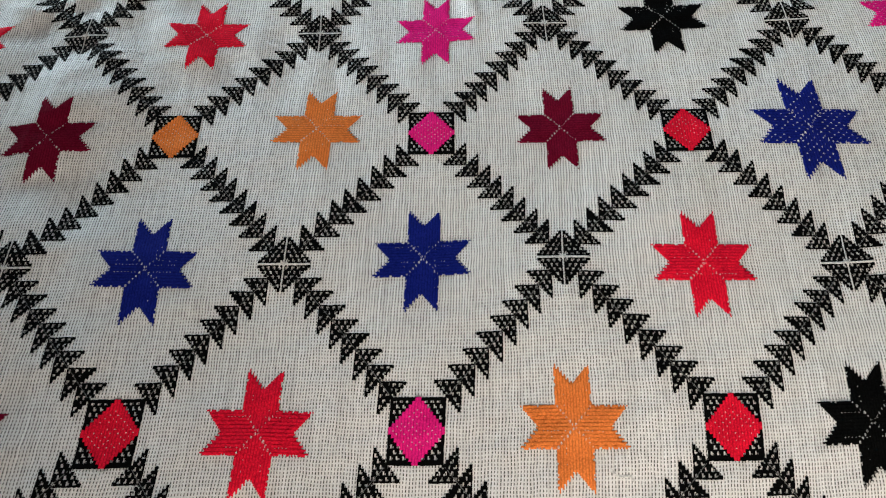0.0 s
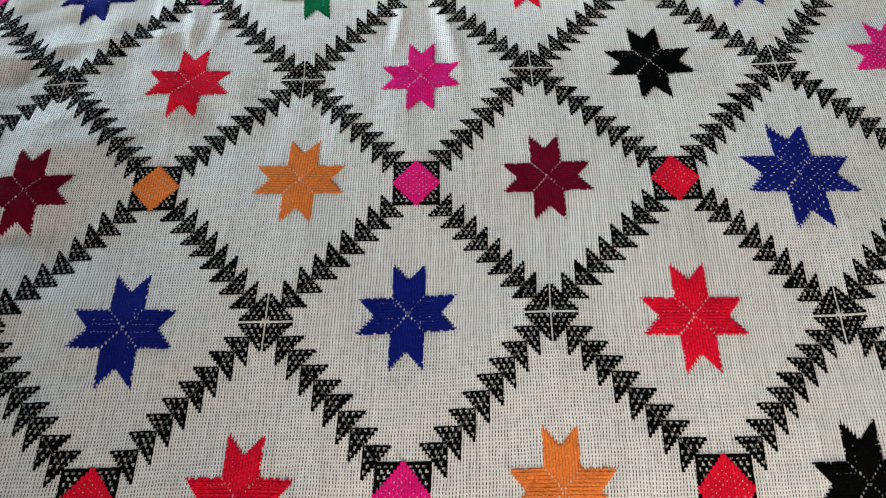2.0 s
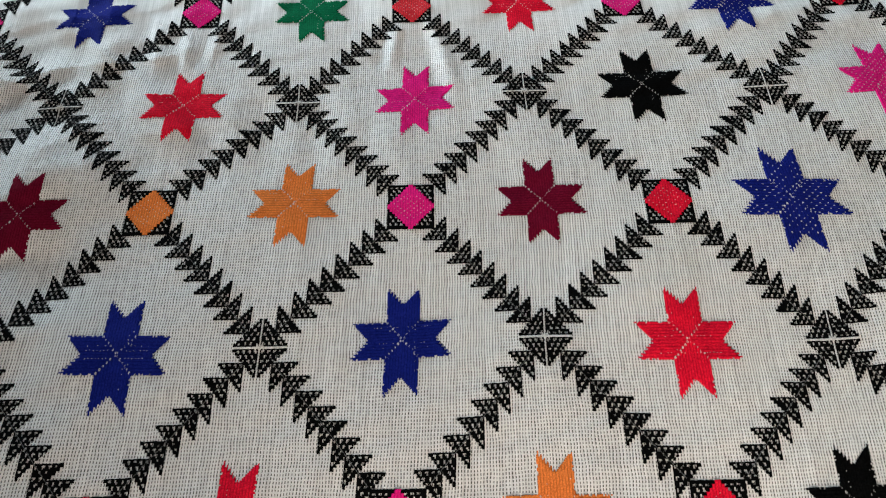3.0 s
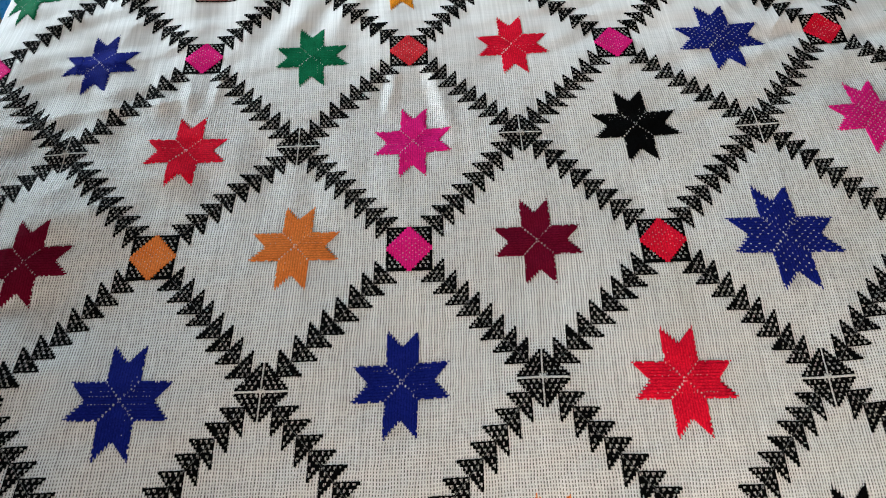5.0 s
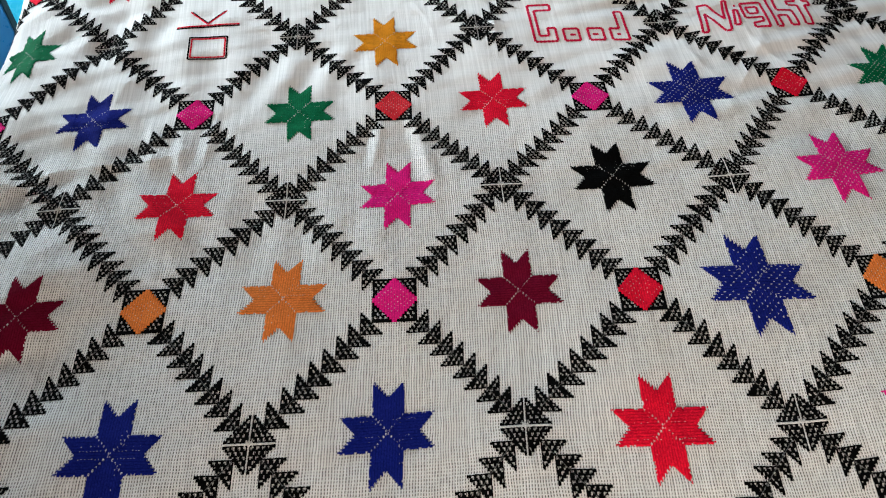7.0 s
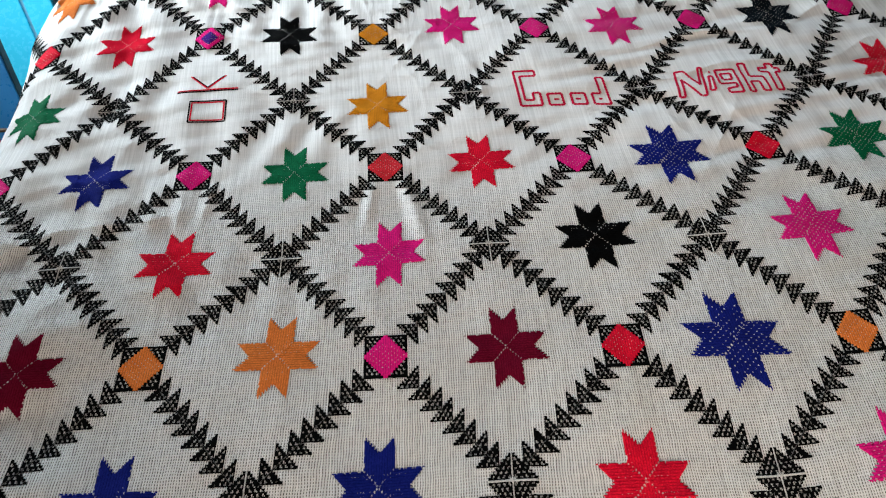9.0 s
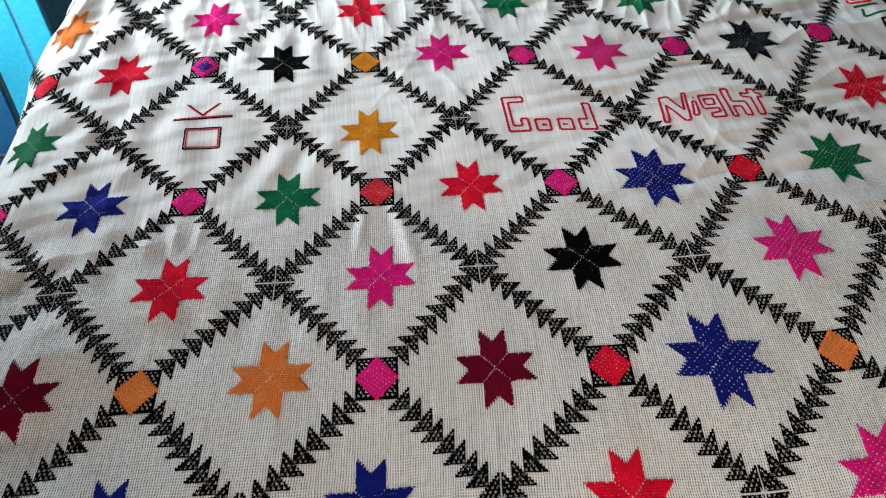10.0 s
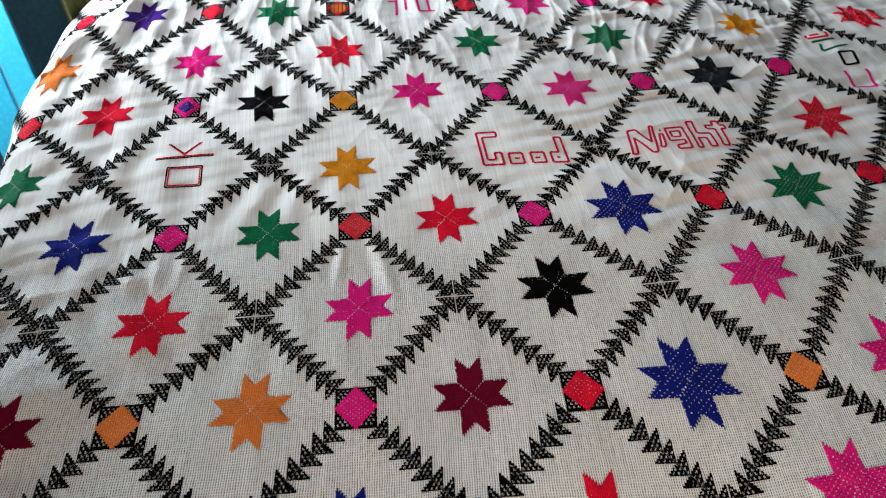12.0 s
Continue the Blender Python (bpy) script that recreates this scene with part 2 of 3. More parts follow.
def lie(i, j):
    """Where the cloth's point (i, j) lies, as an array of places."""
    i, j = np.asarray(i, float), np.asarray(j, float)
    u, v = np.clip(i, -4.6, 7.2) / 5, np.clip(j, -2.6, 6.6) / 5
    quad = (u * u, u * v, v * v, u ** 3, u * u * v, u * v * v, v ** 3)
    x = PITCH_X * i + sum(c * q for c, q in zip(PULL_X, quad))
    y = PITCH_Y * j + sum(c * q for c, q in zip(PULL_Y, quad))
    for oi, oj, ox, oy in OFF:
        near = np.exp(-((i - oi) ** 2 + (j - oj) ** 2) / 0.42)
        x, y = x + ox * near, y + oy * near
    z = sum(c * q for c, q in zip(LIE_Z, (1, u, v) + quad + (u ** 4, u ** 3 * v, u * u * v * v, u * v ** 3, v ** 4)))
    smooth = z
    z = z + 0.0010 * np.sin(17 * x + 9 * y + 1) * np.sin(21 * y - 5 * x) + 0.0006 * np.sin(43 * x - 11 * y) * np.sin(37 * y + 13 * x + 2)
    # soft humps and hollows towards the bed's west edge
    z = z + 0.009 * np.exp(-((x + 0.285) / 0.05) ** 2 - ((y - 0.03) / 0.032) ** 2) - 0.009 * np.exp(-((x + 0.25) / 0.07) ** 2 - ((y + 0.055) / 0.035) ** 2)
    west = np.exp(-(np.maximum(x + 0.36, 0) / 0.17) ** 2)
    z = z + west * (0.0029 * np.sin(58 * x + 40 * y + 0.5) * np.sin(44 * y - 26 * x + 1) + 0.0016 * np.sin(95 * x - 60 * y) * np.sin(70 * y + 20 * x))
    z = z + 0.0016 * np.sin(31 * x + 2) * np.sin(27 * y + 12 * x + 1)
    for ax, ay, bx, by, w, h in FOLDS:
        dx, dy = bx - ax, by - ay
        s = ((x - ax) * dx + (y - ay) * dy) / (dx * dx + dy * dy)
        off = ((x - ax) * dy - (y - ay) * dx) / math.hypot(dx, dy)
        taper = np.exp(-np.clip(np.abs(s - 0.5) * 2 - 0.5, 0, None) ** 2 * 3)
        z = z + 0.95 * h * taper * (np.exp(-(off / w) ** 2) - 0.45 * np.exp(-((off - 1.7 * w) / w) ** 2))
    # a few narrow creases that run away from the eye, here and there
    bend = 0.9 * np.sin(9 * y + 3 * x) + 0.5 * np.sin(21 * y - 8 * x + 1)
    here = np.clip(np.sin(14 * x + 8 * y + 0.7) * np.sin(12 * y - 5 * x + 0.4), 0, 1) / (1 + np.exp(-(y - 0.13) / 0.03))
    z = z + 0.0013 * here * (1 - np.abs(np.sin(27 * x + bend))) ** 5 + 0.0011 * here * (1 - np.abs(np.sin(41 * x - 1.3 * bend + 2))) ** 6
    there = np.clip(np.sin(10 * x - 9 * y + 2.2) * np.sin(11 * y + 6 * x), 0, 1) / (1 + np.exp(-(y - 0.2) / 0.03))
    z = z + 0.0010 * there * (1 - np.abs(np.sin(33 * y + 5 * x + bend))) ** 5
    # pleats drawn together at the far side, creases across the far right, fine ripples everywhere
    wob = 0.6 * np.sin(13 * y + 4 * x) + 0.5 * np.sin(29 * y - 17 * x)
    far = 1 / (1 + np.exp(-(y - 0.60) / 0.03))
    z = z + far * (0.0017 * np.sin(150 * x + 2 * wob) * (0.5 + 0.5 * np.sin(23 * x + 1)) + 0.0013 * np.sin(83 * x - 3 * wob)) * np.exp(-(np.maximum(x - 0.1, 0) / 0.15) ** 2)
    right = 1 / (1 + np.exp(-(x - 0.20) / 0.06)) / (1 + np.exp(-(y - 0.10) / 0.05))
    z = z + right * (0.0016 * np.sin(95 * y + 9 * x + 2 * wob) * (0.5 + 0.5 * np.sin(11 * x + 17 * y)) + 0.0009 * np.sin(160 * y - 33 * x + 3 * wob))
    left = np.exp(-((x + 0.2) / 0.22) ** 2) / (1 + np.exp(-(y - 0.02) / 0.05))
    z = z + left * 0.0023 * np.sin(120 * x + 11 * y + 3 * wob) * (0.5 + 0.5 * np.sin(31 * y + 9 * x))
    z = z + 0.00035 * np.sin(190 * x + 2 * wob) * np.sin(70 * y + 25 * x) + 0.00025 * np.sin(260 * y - 60 * x + wob)
    # sharp wrinkles: level ones by the word OK, upright pleats at the far side, long creases at the far east, a crumpled west edge
    stray = 0.5 * np.sin(7 * x + 11 * y) + 0.4 * np.sin(19 * y - 6 * x + 1) + 0.3 * np.sin(31 * x + 13 * y)
    ridge = lambda phase, sharp: (1 - np.abs(np.sin(phase))) ** sharp
    by_ok = np.exp(-((x + 0.21) / 0.15) ** 2 - ((y - 0.43) / 0.13) ** 2)
    z = z + 0.0026 * by_ok * ridge(46 * y + 9 * x + 1.3 * stray, 3) * (0.5 + 0.5 * np.sin(21 * x + 9 * y))
    head = (0.45 + 0.55 * np.sin(8 * x + 5 * y + 2) ** 2) / (1 + np.exp(-(y - 0.52) / 0.035))
    z = z + head * (0.0033 * ridge(52 * x + 5 * y + 1.6 * stray, 3) + 0.0018 * ridge(93 * x - 12 * y + 2.2 * stray, 3))
    east = (0.3 + 0.7 * np.sin(9 * x - 13 * y + 0.5) ** 2) / (1 + np.exp(-(x - 0.27) / 0.04)) / (1 + np.exp(-(y - 0.30) / 0.04))
    z = z + east * 0.0030 * ridge(34 * y - 7 * x + 1.4 * stray, 4)
    crumple = np.exp(-((x + 0.30) / 0.11) ** 2 - ((y - 0.08) / 0.17) ** 2)
    z = z + crumple * (0.0050 * ridge(21 * x + 17 * y + 1.8 * stray, 2) + 0.0040 * ridge(25 * y - 18 * x + 1.5 * stray + 1, 2))
    # the mattress's rounded corner: beyond a diagonal crest the cloth falls away
    s = ((j - 5.92) * 0.7 - (i + 3.7) * 0.85) / 1.1
    slip = 0.5 * (s - 0.02 + np.sqrt((s - 0.02) ** 2 + 0.004))
    x, y, z = x + 0.012 * np.minimum(slip, 0.4), y + 0.026 * np.minimum(slip, 0.4), z - 0.062 * slip + 0.006 * np.exp(-((s + 0.05) / 0.16) ** 2)
    # the folds lean a little towards the foot of the bed and away from its edges
    fold = (z - smooth) * np.clip((1.0 - np.abs(x) / 0.9), 0, 1)
    x, y = x - 1.7 * x * fold, y - (0.6 + 1.7 * np.clip(y, -0.3, 0.8)) * fold
    # over the edges of the bed: round the roll, then straight down
    west_edge = EDGE_W - 0.028 * np.clip((y - 0.32) / 0.38, 0, 1)   # the mattress widens a little towards its head
    ox = np.minimum(x - west_edge, 0) + np.maximum(x - EDGE_E, 0)
    oy = np.minimum(y - EDGE_S, 0) + np.maximum(y - EDGE_N, 0)
    over = np.hypot(ox, oy) + 1e-12
    turn = np.minimum(over / ROLL, math.pi / 2)
    out, down = ROLL * np.sin(turn), ROLL * (1 - np.cos(turn)) + np.maximum(over - ROLL * math.pi / 2, 0)
    hem = 0.012 * np.sin(26 * (x + y)) * np.clip(over / 0.3, 0, 1)
    x, y = x - ox + ox / over * (out + hem), y - oy + oy / over * (out + hem)
    flat = np.exp(-over / 0.08)
    return np.stack([x, y, np.where(over > 1e-9, z * flat, z) - down], -1)


def raised(i, j, height):
    """Places that height over the cloth's face."""
    e = 0.02
    p = lie(i, j)
    n = np.cross(lie(i + e, j) - lie(i - e, j), lie(i, j + e) - lie(i, j - e))
    n /= np.linalg.norm(n, axis=-1, keepdims=True)
    return p + n * np.asarray(height)[..., None]


# ---- embroidery ----
def sewn(name, cells, upright, ci, cj, material, parent, label="", origin=(0.0, 0.0), sign=(1, 1), high=0.0009, base=0.00018, lean=(0.0, 0.0), step=4, grow=1.0, tuck=0.0):
    """Counted embroidery as one sheet of ribbed yarn lying on the cloth. cells: a grid of half threads, true where yarn lies (the last
    axis runs along y); upright: true where the stitches run along y; origin: the grid's first corner in threads; step: a stitch's length in half threads;
    tuck: how far the outer stitches draw down into the cloth."""
    nx, ny = cells.shape
    on = np.zeros((nx + 1, ny + 1), bool)
    for dx in (0, 1):
        for dy in (0, 1):
            on[dx:nx + dx, dy:ny + dy] |= cells
    gx, gy = np.meshgrid(np.arange(nx + 1), np.arange(ny + 1), indexing="ij")
    way = np.pad(upright, ((0, 1), (0, 1)), mode="edge")
    across, along = np.where(way, gx, gy), np.where(way, gy, gx)
    crown = np.where(across % 2 == 1, 1.0, 0.0)
    end = (along + (across // 2) * (step // 2 + 1)) % step == 0
    rough = np.random.uniform(0.92, 1.08, gx.shape)
    rim = np.zeros_like(on)
    rim[1:-1, 1:-1] = cells[1:, 1:] & cells[:-1, 1:] & cells[1:, :-1] & cells[:-1, :-1]
    up = base * np.where(rim, 1.0, 1.0 - tuck) + high * crown * np.where(end, 0.65, 1.0) * rough * np.where(rim, 1.0, 0.55 - tuck)
    tx = (origin[0] + gx / 2 + np.random.uniform(-0.1, 0.1, gx.shape)) * sign[0]
    ty = (origin[1] + gy / 2 + np.random.uniform(-0.1, 0.1, gx.shape)) * sign[1]
    tx, ty = grow * (tx + lean[0] * ty), grow * (ty + lean[1] * tx)
    index = np.full(on.shape, -1)
    index[on] = np.arange(on.sum())
    v = raised(ci + tx[on] / THREADS, cj + ty[on] / THREADS, up[on])
    cx, cy = np.nonzero(cells)
    f = np.stack([index[cx, cy], index[cx + 1, cy], index[cx + 1, cy + 1], index[cx, cy + 1]], 1)
    corners = np.stack([np.stack([cx, cy], 1), np.stack([cx + 1, cy], 1), np.stack([cx + 1, cy + 1], 1), np.stack([cx, cy + 1], 1)], 1) / 2 + 0.5
    strands = np.where(upright[cx, cy][:, None, None], corners, corners[..., ::-1])   # first across the strands, then along them
    if sign[0] * sign[1] < 0:
        f, strands = f[:, ::-1], strands[:, ::-1]
    me = bpy.data.meshes.new(name)
    me.from_pydata(v.tolist(), [], f.tolist())
    me.uv_layers.new(name="strands").data.foreach_set("uv", strands.ravel().astype(np.float32))
    me.shade_smooth()
    me.materials.append(material)
    ob = new(name, me)
    ob.parent = parent
    return tagged(ob, label)


def half_grid(nx, ny):
    """Thread numbers of a grid of half threads, nx by ny threads."""
    a, b = np.meshgrid(np.arange(2 * nx), np.arange(2 * ny), indexing="ij")
    return a, b, a // 2, b // 2


def triangle(name, ci, cj, cx, cy, leg, sx, sy, parent, label=""):
    """A right triangle of open black darning with its corner at (cx, cy), in threads, and legs along sx and sy."""
    n = int(leg) + 1
    a, b, k, l = half_grid(n, n)
    x, y = k + 0.5, l + 0.5
    inside = x + y < leg + 0.45
    slot = (b - 1) % 3
    hole = ((a - 1 + 2 * ((b - 1) // 3)) % 4 < 2 - slot) & (slot < 2) & (a > 0) & (b > 0) & (a + b < 2 * leg - 2.2)
    shut = np.random.uniform(0, 1, (n, n)) < (0.1 if cj < 1.5 else 0.45)
    hole &= ~shut[k, l]
    return sewn(name, inside & ~hole, y > x, ci + cx / THREADS, cj + cy / THREADS, YARN["black"], parent, label,
                sign=(sx, sy), high=0.0004, base=0.00024, step=3)


def star(ci, cj, colour, parent, grow=1.0, slant=0.0):
    """An eight-pointed star in four arms of upright and level darning; its diagonals are dotted with gaps."""
    n = 18
    a, b, k, l = half_grid(2 * n, 2 * n)
    x, y = k + 0.5 - n, l + 0.5 - n
    ax, ay = np.abs(x), np.abs(y)
    upright = ay >= ax
    wide, far = np.minimum(ax, ay), np.maximum(ax, ay)
    hx, hy = np.abs((a + 0.5) / 2 - n), np.abs((b + 0.5) / 2 - n)
    tooth = np.where(np.where(upright, a, b) % 2 == 1, 0.45, -0.15)   # every stitch ends in a point of its own
    inside = (wide < 6) & (np.maximum(hx, hy) < 11.8 + 0.92 * wide + tooth)
    frayed = (np.minimum(hx, hy) > 5.6) & (np.random.uniform(0, 1, hx.shape) < 0.2) & (far > 6.5)
    inside &= ~frayed
    lean = (random.uniform(-0.03, 0.03) + slant, random.uniform(-0.03, 0.03))
    sheet = sewn("star", inside, upright, ci, cj, YARN[colour], parent, COLOUR_WORDS[colour] + " eight-pointed star sewn in yarn",
                 origin=(-n, -n), lean=lean, step=random.choice((6, 7, 8)), high=0.0010, base=0.00022, grow=grow, tuck=0.42)
    # pale cloth between the stitches: dashes along the diagonals, dotted lines along the arms, on the densest stars all over
    cross = [(sx * (d + 0.5), sy * (d + 0.5)) for d in range(6) for sx in (-1, 1) for sy in (-1, 1)]
    dense = ci > 2.9 and colour in ("blue", "pink", "green", "red", "navy")
    level, tall = [], []
    if dense:
        for p in range(-11, 12):
            for q in range(-11, 12):
                if (p + q) % 2 == 0 and random.random() < 0.9:
                    x, y = p * 1.35, q * 1.05
                    (tall if abs(y) > abs(x) else level).append((x, y))
    elif colour not in ("maroon", "amber") and (ci, colour) != (-1, "black"):
        rows = random.sample((-4, -2.6, -1.2, 1.2, 2.6, 4), 3 if colour == "blue" else 2)
        level = [(side * (d * 1.15 + 2), y) for y in rows for d in range(8) for side in (-1, 1) if random.random() < 0.75]
        tall = [(x, side * (d * 1.4 + 3)) for x in random.sample((-4.5, -3, 3, 4.5), 2) for d in range(6) for side in (-1, 1) if random.random() < 0.45]
    keep = lambda p: min(map(abs, p)) < 5.4 and max(map(abs, p)) < 11.0 + 0.8 * min(map(abs, p)) and abs(abs(p[0]) - abs(p[1])) > 0.8
    big = 1.0 if dense else 0.6
    level, tall = [p for p in level if keep(p)], [p for p in tall if keep(p)]
    sizes = [(0.6, 0.88)] * len(cross) + [(0.62 * big, 0.3 * big)] * len(level) + [(0.42 * big, 0.55 * big)] * len(tall)
    flecks(ci, cj, cross + level + tall, sizes, lean, grow, 0.00095, sheet)


def flecks(ci, cj, spots, sizes, lean, grow, height, parent):
    """Small pale gaps between stitches, as slim lozenges of white thread at places in threads."""
    p = np.array(spots) + np.random.uniform(-0.12, 0.12, (len(spots), 2))
    h = np.array(sizes) / 2 * np.random.uniform(0.7, 1.15, (len(p), 1))
    ring = np.array([(-1, -0.4), (0, -1.1), (1, -0.4), (1, 0.4), (0, 1.1), (-1, 0.4)])
    q = p[:, None, :] + ring[None] * h[:, None, :]
    x = grow * (q[..., 0] + lean[0] * q[..., 1])
    y = grow * (q[..., 1] + lean[1] * x)
    v = raised((ci + x / THREADS).ravel(), (cj + y / THREADS).ravel(), np.full(x.size, height))
    me = bpy.data.meshes.new("pale_dots")
    me.from_pydata(v.tolist(), [], np.arange(x.size).reshape(-1, 6).tolist())
    me.materials.append(YARN["white"])
    ob = new("pale_dots", me)
    ob.parent = parent
    tagged(ob, "white thread showing between stitches", kind="stuff")


def corner_square(ci, cj, colour, parent):
    """A black square at a crossing, with a coloured diamond over its middle."""
    n = 9
    a, b, k, l = half_grid(2 * n, 2 * n)
    x, y = k + 0.5 - n, l + 0.5 - n
    far = np.abs(x) + np.abs(y)
    border = np.maximum(np.abs(x), np.abs(y)) > 8
    hole = ((a + 2 * (b // 3)) % 4 < 2 - b % 3) & (b % 3 < 2) & ~border & (far > 9.3)
    square = sewn("corner_square", (far > 6.9) & ~hole, np.abs(y) > np.abs(x), ci, cj, YARN["black"], parent, "black stitched square",
                  origin=(-n, -n), high=0.00045, step=3)
    fill = far < 9.1
    core = (far < 5.2) if colour == "purple" else ((np.abs(y) < 5) & (np.abs(x) < 6) & (k % 3 != 0)) if colour == "striped" else far < 0
    base = {"purple": "pink", "striped": "red"}.get(colour, colour)
    up = np.ones_like(fill)
    sewn("diamond", fill & ~core, up, ci, cj, YARN[base], square, COLOUR_WORDS[base] + " yarn diamond", origin=(-n, -n), base=0.0006, step=5)
    spots = [(p * 1.25, q * 1.9 + 0.95 * (p % 2)) for p in range(-6, 7) for q in range(-4, 5)]
    spots = [p for p in spots if abs(p[0]) + abs(p[1]) < 7.6 and random.random() < 0.8]
    flecks(ci, cj, spots, (0.36, 0.3), (0, 0), 1.0, 0.0015, square)
    if colour in ("purple", "striped"):
        second = {"purple": "purple", "striped": "amber"}[colour]
        sewn("diamond", fill & core, up, ci, cj, YARN[second], square, COLOUR_WORDS[second] + " yarn middle of the diamond", origin=(-n, -n), base=0.0006, step=5)


def cross_knot(ci, cj, parent):
    """A crossing of four black triangles parted by a white cross."""
    cross = ribbon("cross_knot", ci, cj, [(-9, 0), (9, 0)], 0.8 if cj < 2 else 0.45, YARN["white"], parent, "white stitched cross", 0.0004)
    ribbon("upright_stitch", ci, cj, [(0, -9), (0, 9)], 0.4 if cj < 2 else 0.3, YARN["grey" if cj > 2 else "white"], cross, "", 0.0005)
    ribbon("centre_stitch", ci, cj, [(-1.6, -1.2), (-0.8, 1.2), (0.0, -1.2), (0.8, 1.2), (1.6, -1.2)], 0.5, YARN["white"], cross, "", 0.0006)
    for sx in (-1, 1):
        for sy in (-1, 1):
            triangle("triangle", ci, cj, 0.32 * sx, 0.32 * sy, 9.2, sx, sy, cross, "black")


def ribbon(name, ci, cj, pts, wide, material, parent, label="", high=0.0006):
    """One line of yarn through points in threads, with a rounded back."""
    vs, fs = [], []
    for (x0, y0), (x1, y1) in zip(pts, pts[1:]):
        n = max(2, int(math.hypot(x1 - x0, y1 - y0) * 1.5))
        dx, dy = (x1 - x0), (y1 - y0)
        d = math.hypot(dx, dy)
        for s in range(n + 1):
            ripple = 0.55 + 0.45 * (s % 3 > 0)
            for o, h in ((-1, 0.0002), (0, 0.0003 + high * ripple), (1, 0.0002)):
                w = wide / 2 * (0.85 + 0.3 * (s % 3 > 0))
                vs.append((x0 + dx * s / n - dy / d * o * w, y0 + dy * s / n + dx / d * o * w, h))
            if s:
                k = len(vs) - 6
                fs += [(k, k + 3, k + 4, k + 1), (k + 1, k + 4, k + 5, k + 2)]
    v = np.array(vs)
    me = bpy.data.meshes.new(name)
    me.from_pydata(raised(ci + v[:, 0] / THREADS, cj + v[:, 1] / THREADS, v[:, 2]).tolist(), [], fs)
    me.shade_smooth()
    me.materials.append(material)
    ob = new(name, me)
    ob.parent = parent
    return tagged(ob, label)


def chevron_strip(ci, cj, sx, sy, parent):
    """The border from a cross knot to the next corner square: eight black triangles along a pale spine."""
    strip = ribbon("chevron_strip", ci, cj, [(5.2 * sx, 5.2 * sy), (40 * sx, 40 * sy)], 0.28, YARN["grey"], parent, "pale spine of a black zigzag border", 0.0005)
    for k in range(1, 9):
        c = 4.5 * k + random.uniform(-0.2, 0.2)
        triangle("triangle", ci, cj, c * sx, c * sy, random.choice((8.6, 9.2, 9.2, 9.2)), sx, sy, strip, "black")


def lettering(name, ci, cj, lines, parent, label, wide=1.35):
    """Letters drawn as lines of yarn. Lines: colour and points in threads."""
    first = None
    for colour, pts in lines:
        ob = ribbon(name if first is None else "letter", ci, cj, pts, wide, YARN[colour], first or parent, label if first is None else "")
        first = first or ob


COLOUR_WORDS = {"red": "bright red", "coral": "coral red", "pink": "hot pink", "orange": "orange", "amber": "amber yellow", "blue": "royal blue",
                "purple": "purple", "green": "emerald green", "maroon": "dark maroon", "black": "black", "navy": "faded black"}
STARS = {
    -3: {-4: "blue", -2: "orange", 0: "red", 2: "blue", 4: "pink"},
    -2: {-3: "maroon", -1: "red", 1: "orange", 3: "black", 5: "red"},
    -1: {-4: "red", -2: "blue", 0: "blue", 2: "red", 4: "pink"},
    0: {-5: "blue", -3: "maroon", -1: "orange", 1: "maroon", 3: "blue", 5: "pink"},
    1: {-4: "red", -2: "red", 0: "pink", 2: "black", 4: "pink", 6: "blue"},
    2: {-5: "red", -3: "blue", -1: "green", 1: "red", 3: "blue", 5: "green", 7: "orange"},
    3: {-4: "green", 0: "amber", 6: "red", 8: "blue"},
    4: {-5: "pink", -3: "red", -1: "black", 1: "pink", 3: "pink", 5: "navy"},
    5: {-4: "orange", -2: "pink", 0: "red", 2: "green", 4: "green", 6: "amber", 8: "red"},
    6: {-5: "blue", -3: "purple", -1: "green", 3: "pink", 5: "red", 7: "blue"},
    7: {-4: "red", -2: "amber", 0: "pink", 2: "blue", 4: "orange", 6: "green"},
}
DIAMONDS = {
    -2: {-4: "orange", -2: "red", 0: "pink", 2: "red", 4: "pink"},
    0: {-4: "pink", -2: "orange", 0: "pink", 2: "red", 4: "orange", 6: "pink"},
    2: {-4: "pink", -2: "pink", 0: "coral", 2: "pink", 4: "red", 6: "red", 8: "pink"},
    4: {-4: "red", -2: "purple", 0: "amber", 2: "pink", 4: "pink", 6: "pink", 8: "red"},
    6: {-4: "red", -2: "red", 0: "striped", 2: "red", 4: "pink", 6: "red", 8: "orange"},
}
# stars sewn a little off the middle of their cells, in threads
ASIDE = {(-4, 3): (4.3, 0), (-3, 2): (2.3, 0.2), (-3, 4): (-2.6, 0.6), (-2, -1): (-0.1, -1.5), (-2, 1): (2.5, -1.4), (-2, 5): (0.1, -4.1), (-1, -2): (-2.1, -1),
         (-1, 0): (4.6, 2.5), (-1, 2): (4.2, -1.1), (-1, 4): (-1.9, 2.2), (-1, 6): (3.1, -1.6), (0, -1): (-1.7, 1.3), (0, 1): (1.9, -0.8), (0, 3): (-0.9, -6.7),
         (1, 0): (1.1, 1.5), (1, 2): (1.7, 1.1), (1, 4): (-0.6, 6), (2, -1): (-1.7, -0.7), (2, 1): (-0.2, 3.4), (2, 5): (0, 3.8), (3, 0): (-2.3, -0.1),
         (4, 1): (2.6, 0.6), (4, 5): (-5.3, 0.3), (5, 2): (2.5, 1.4), (6, 5): (2.5, 1.5), (-4, 5): (0, -3), (3, -2): (-4, 0)}

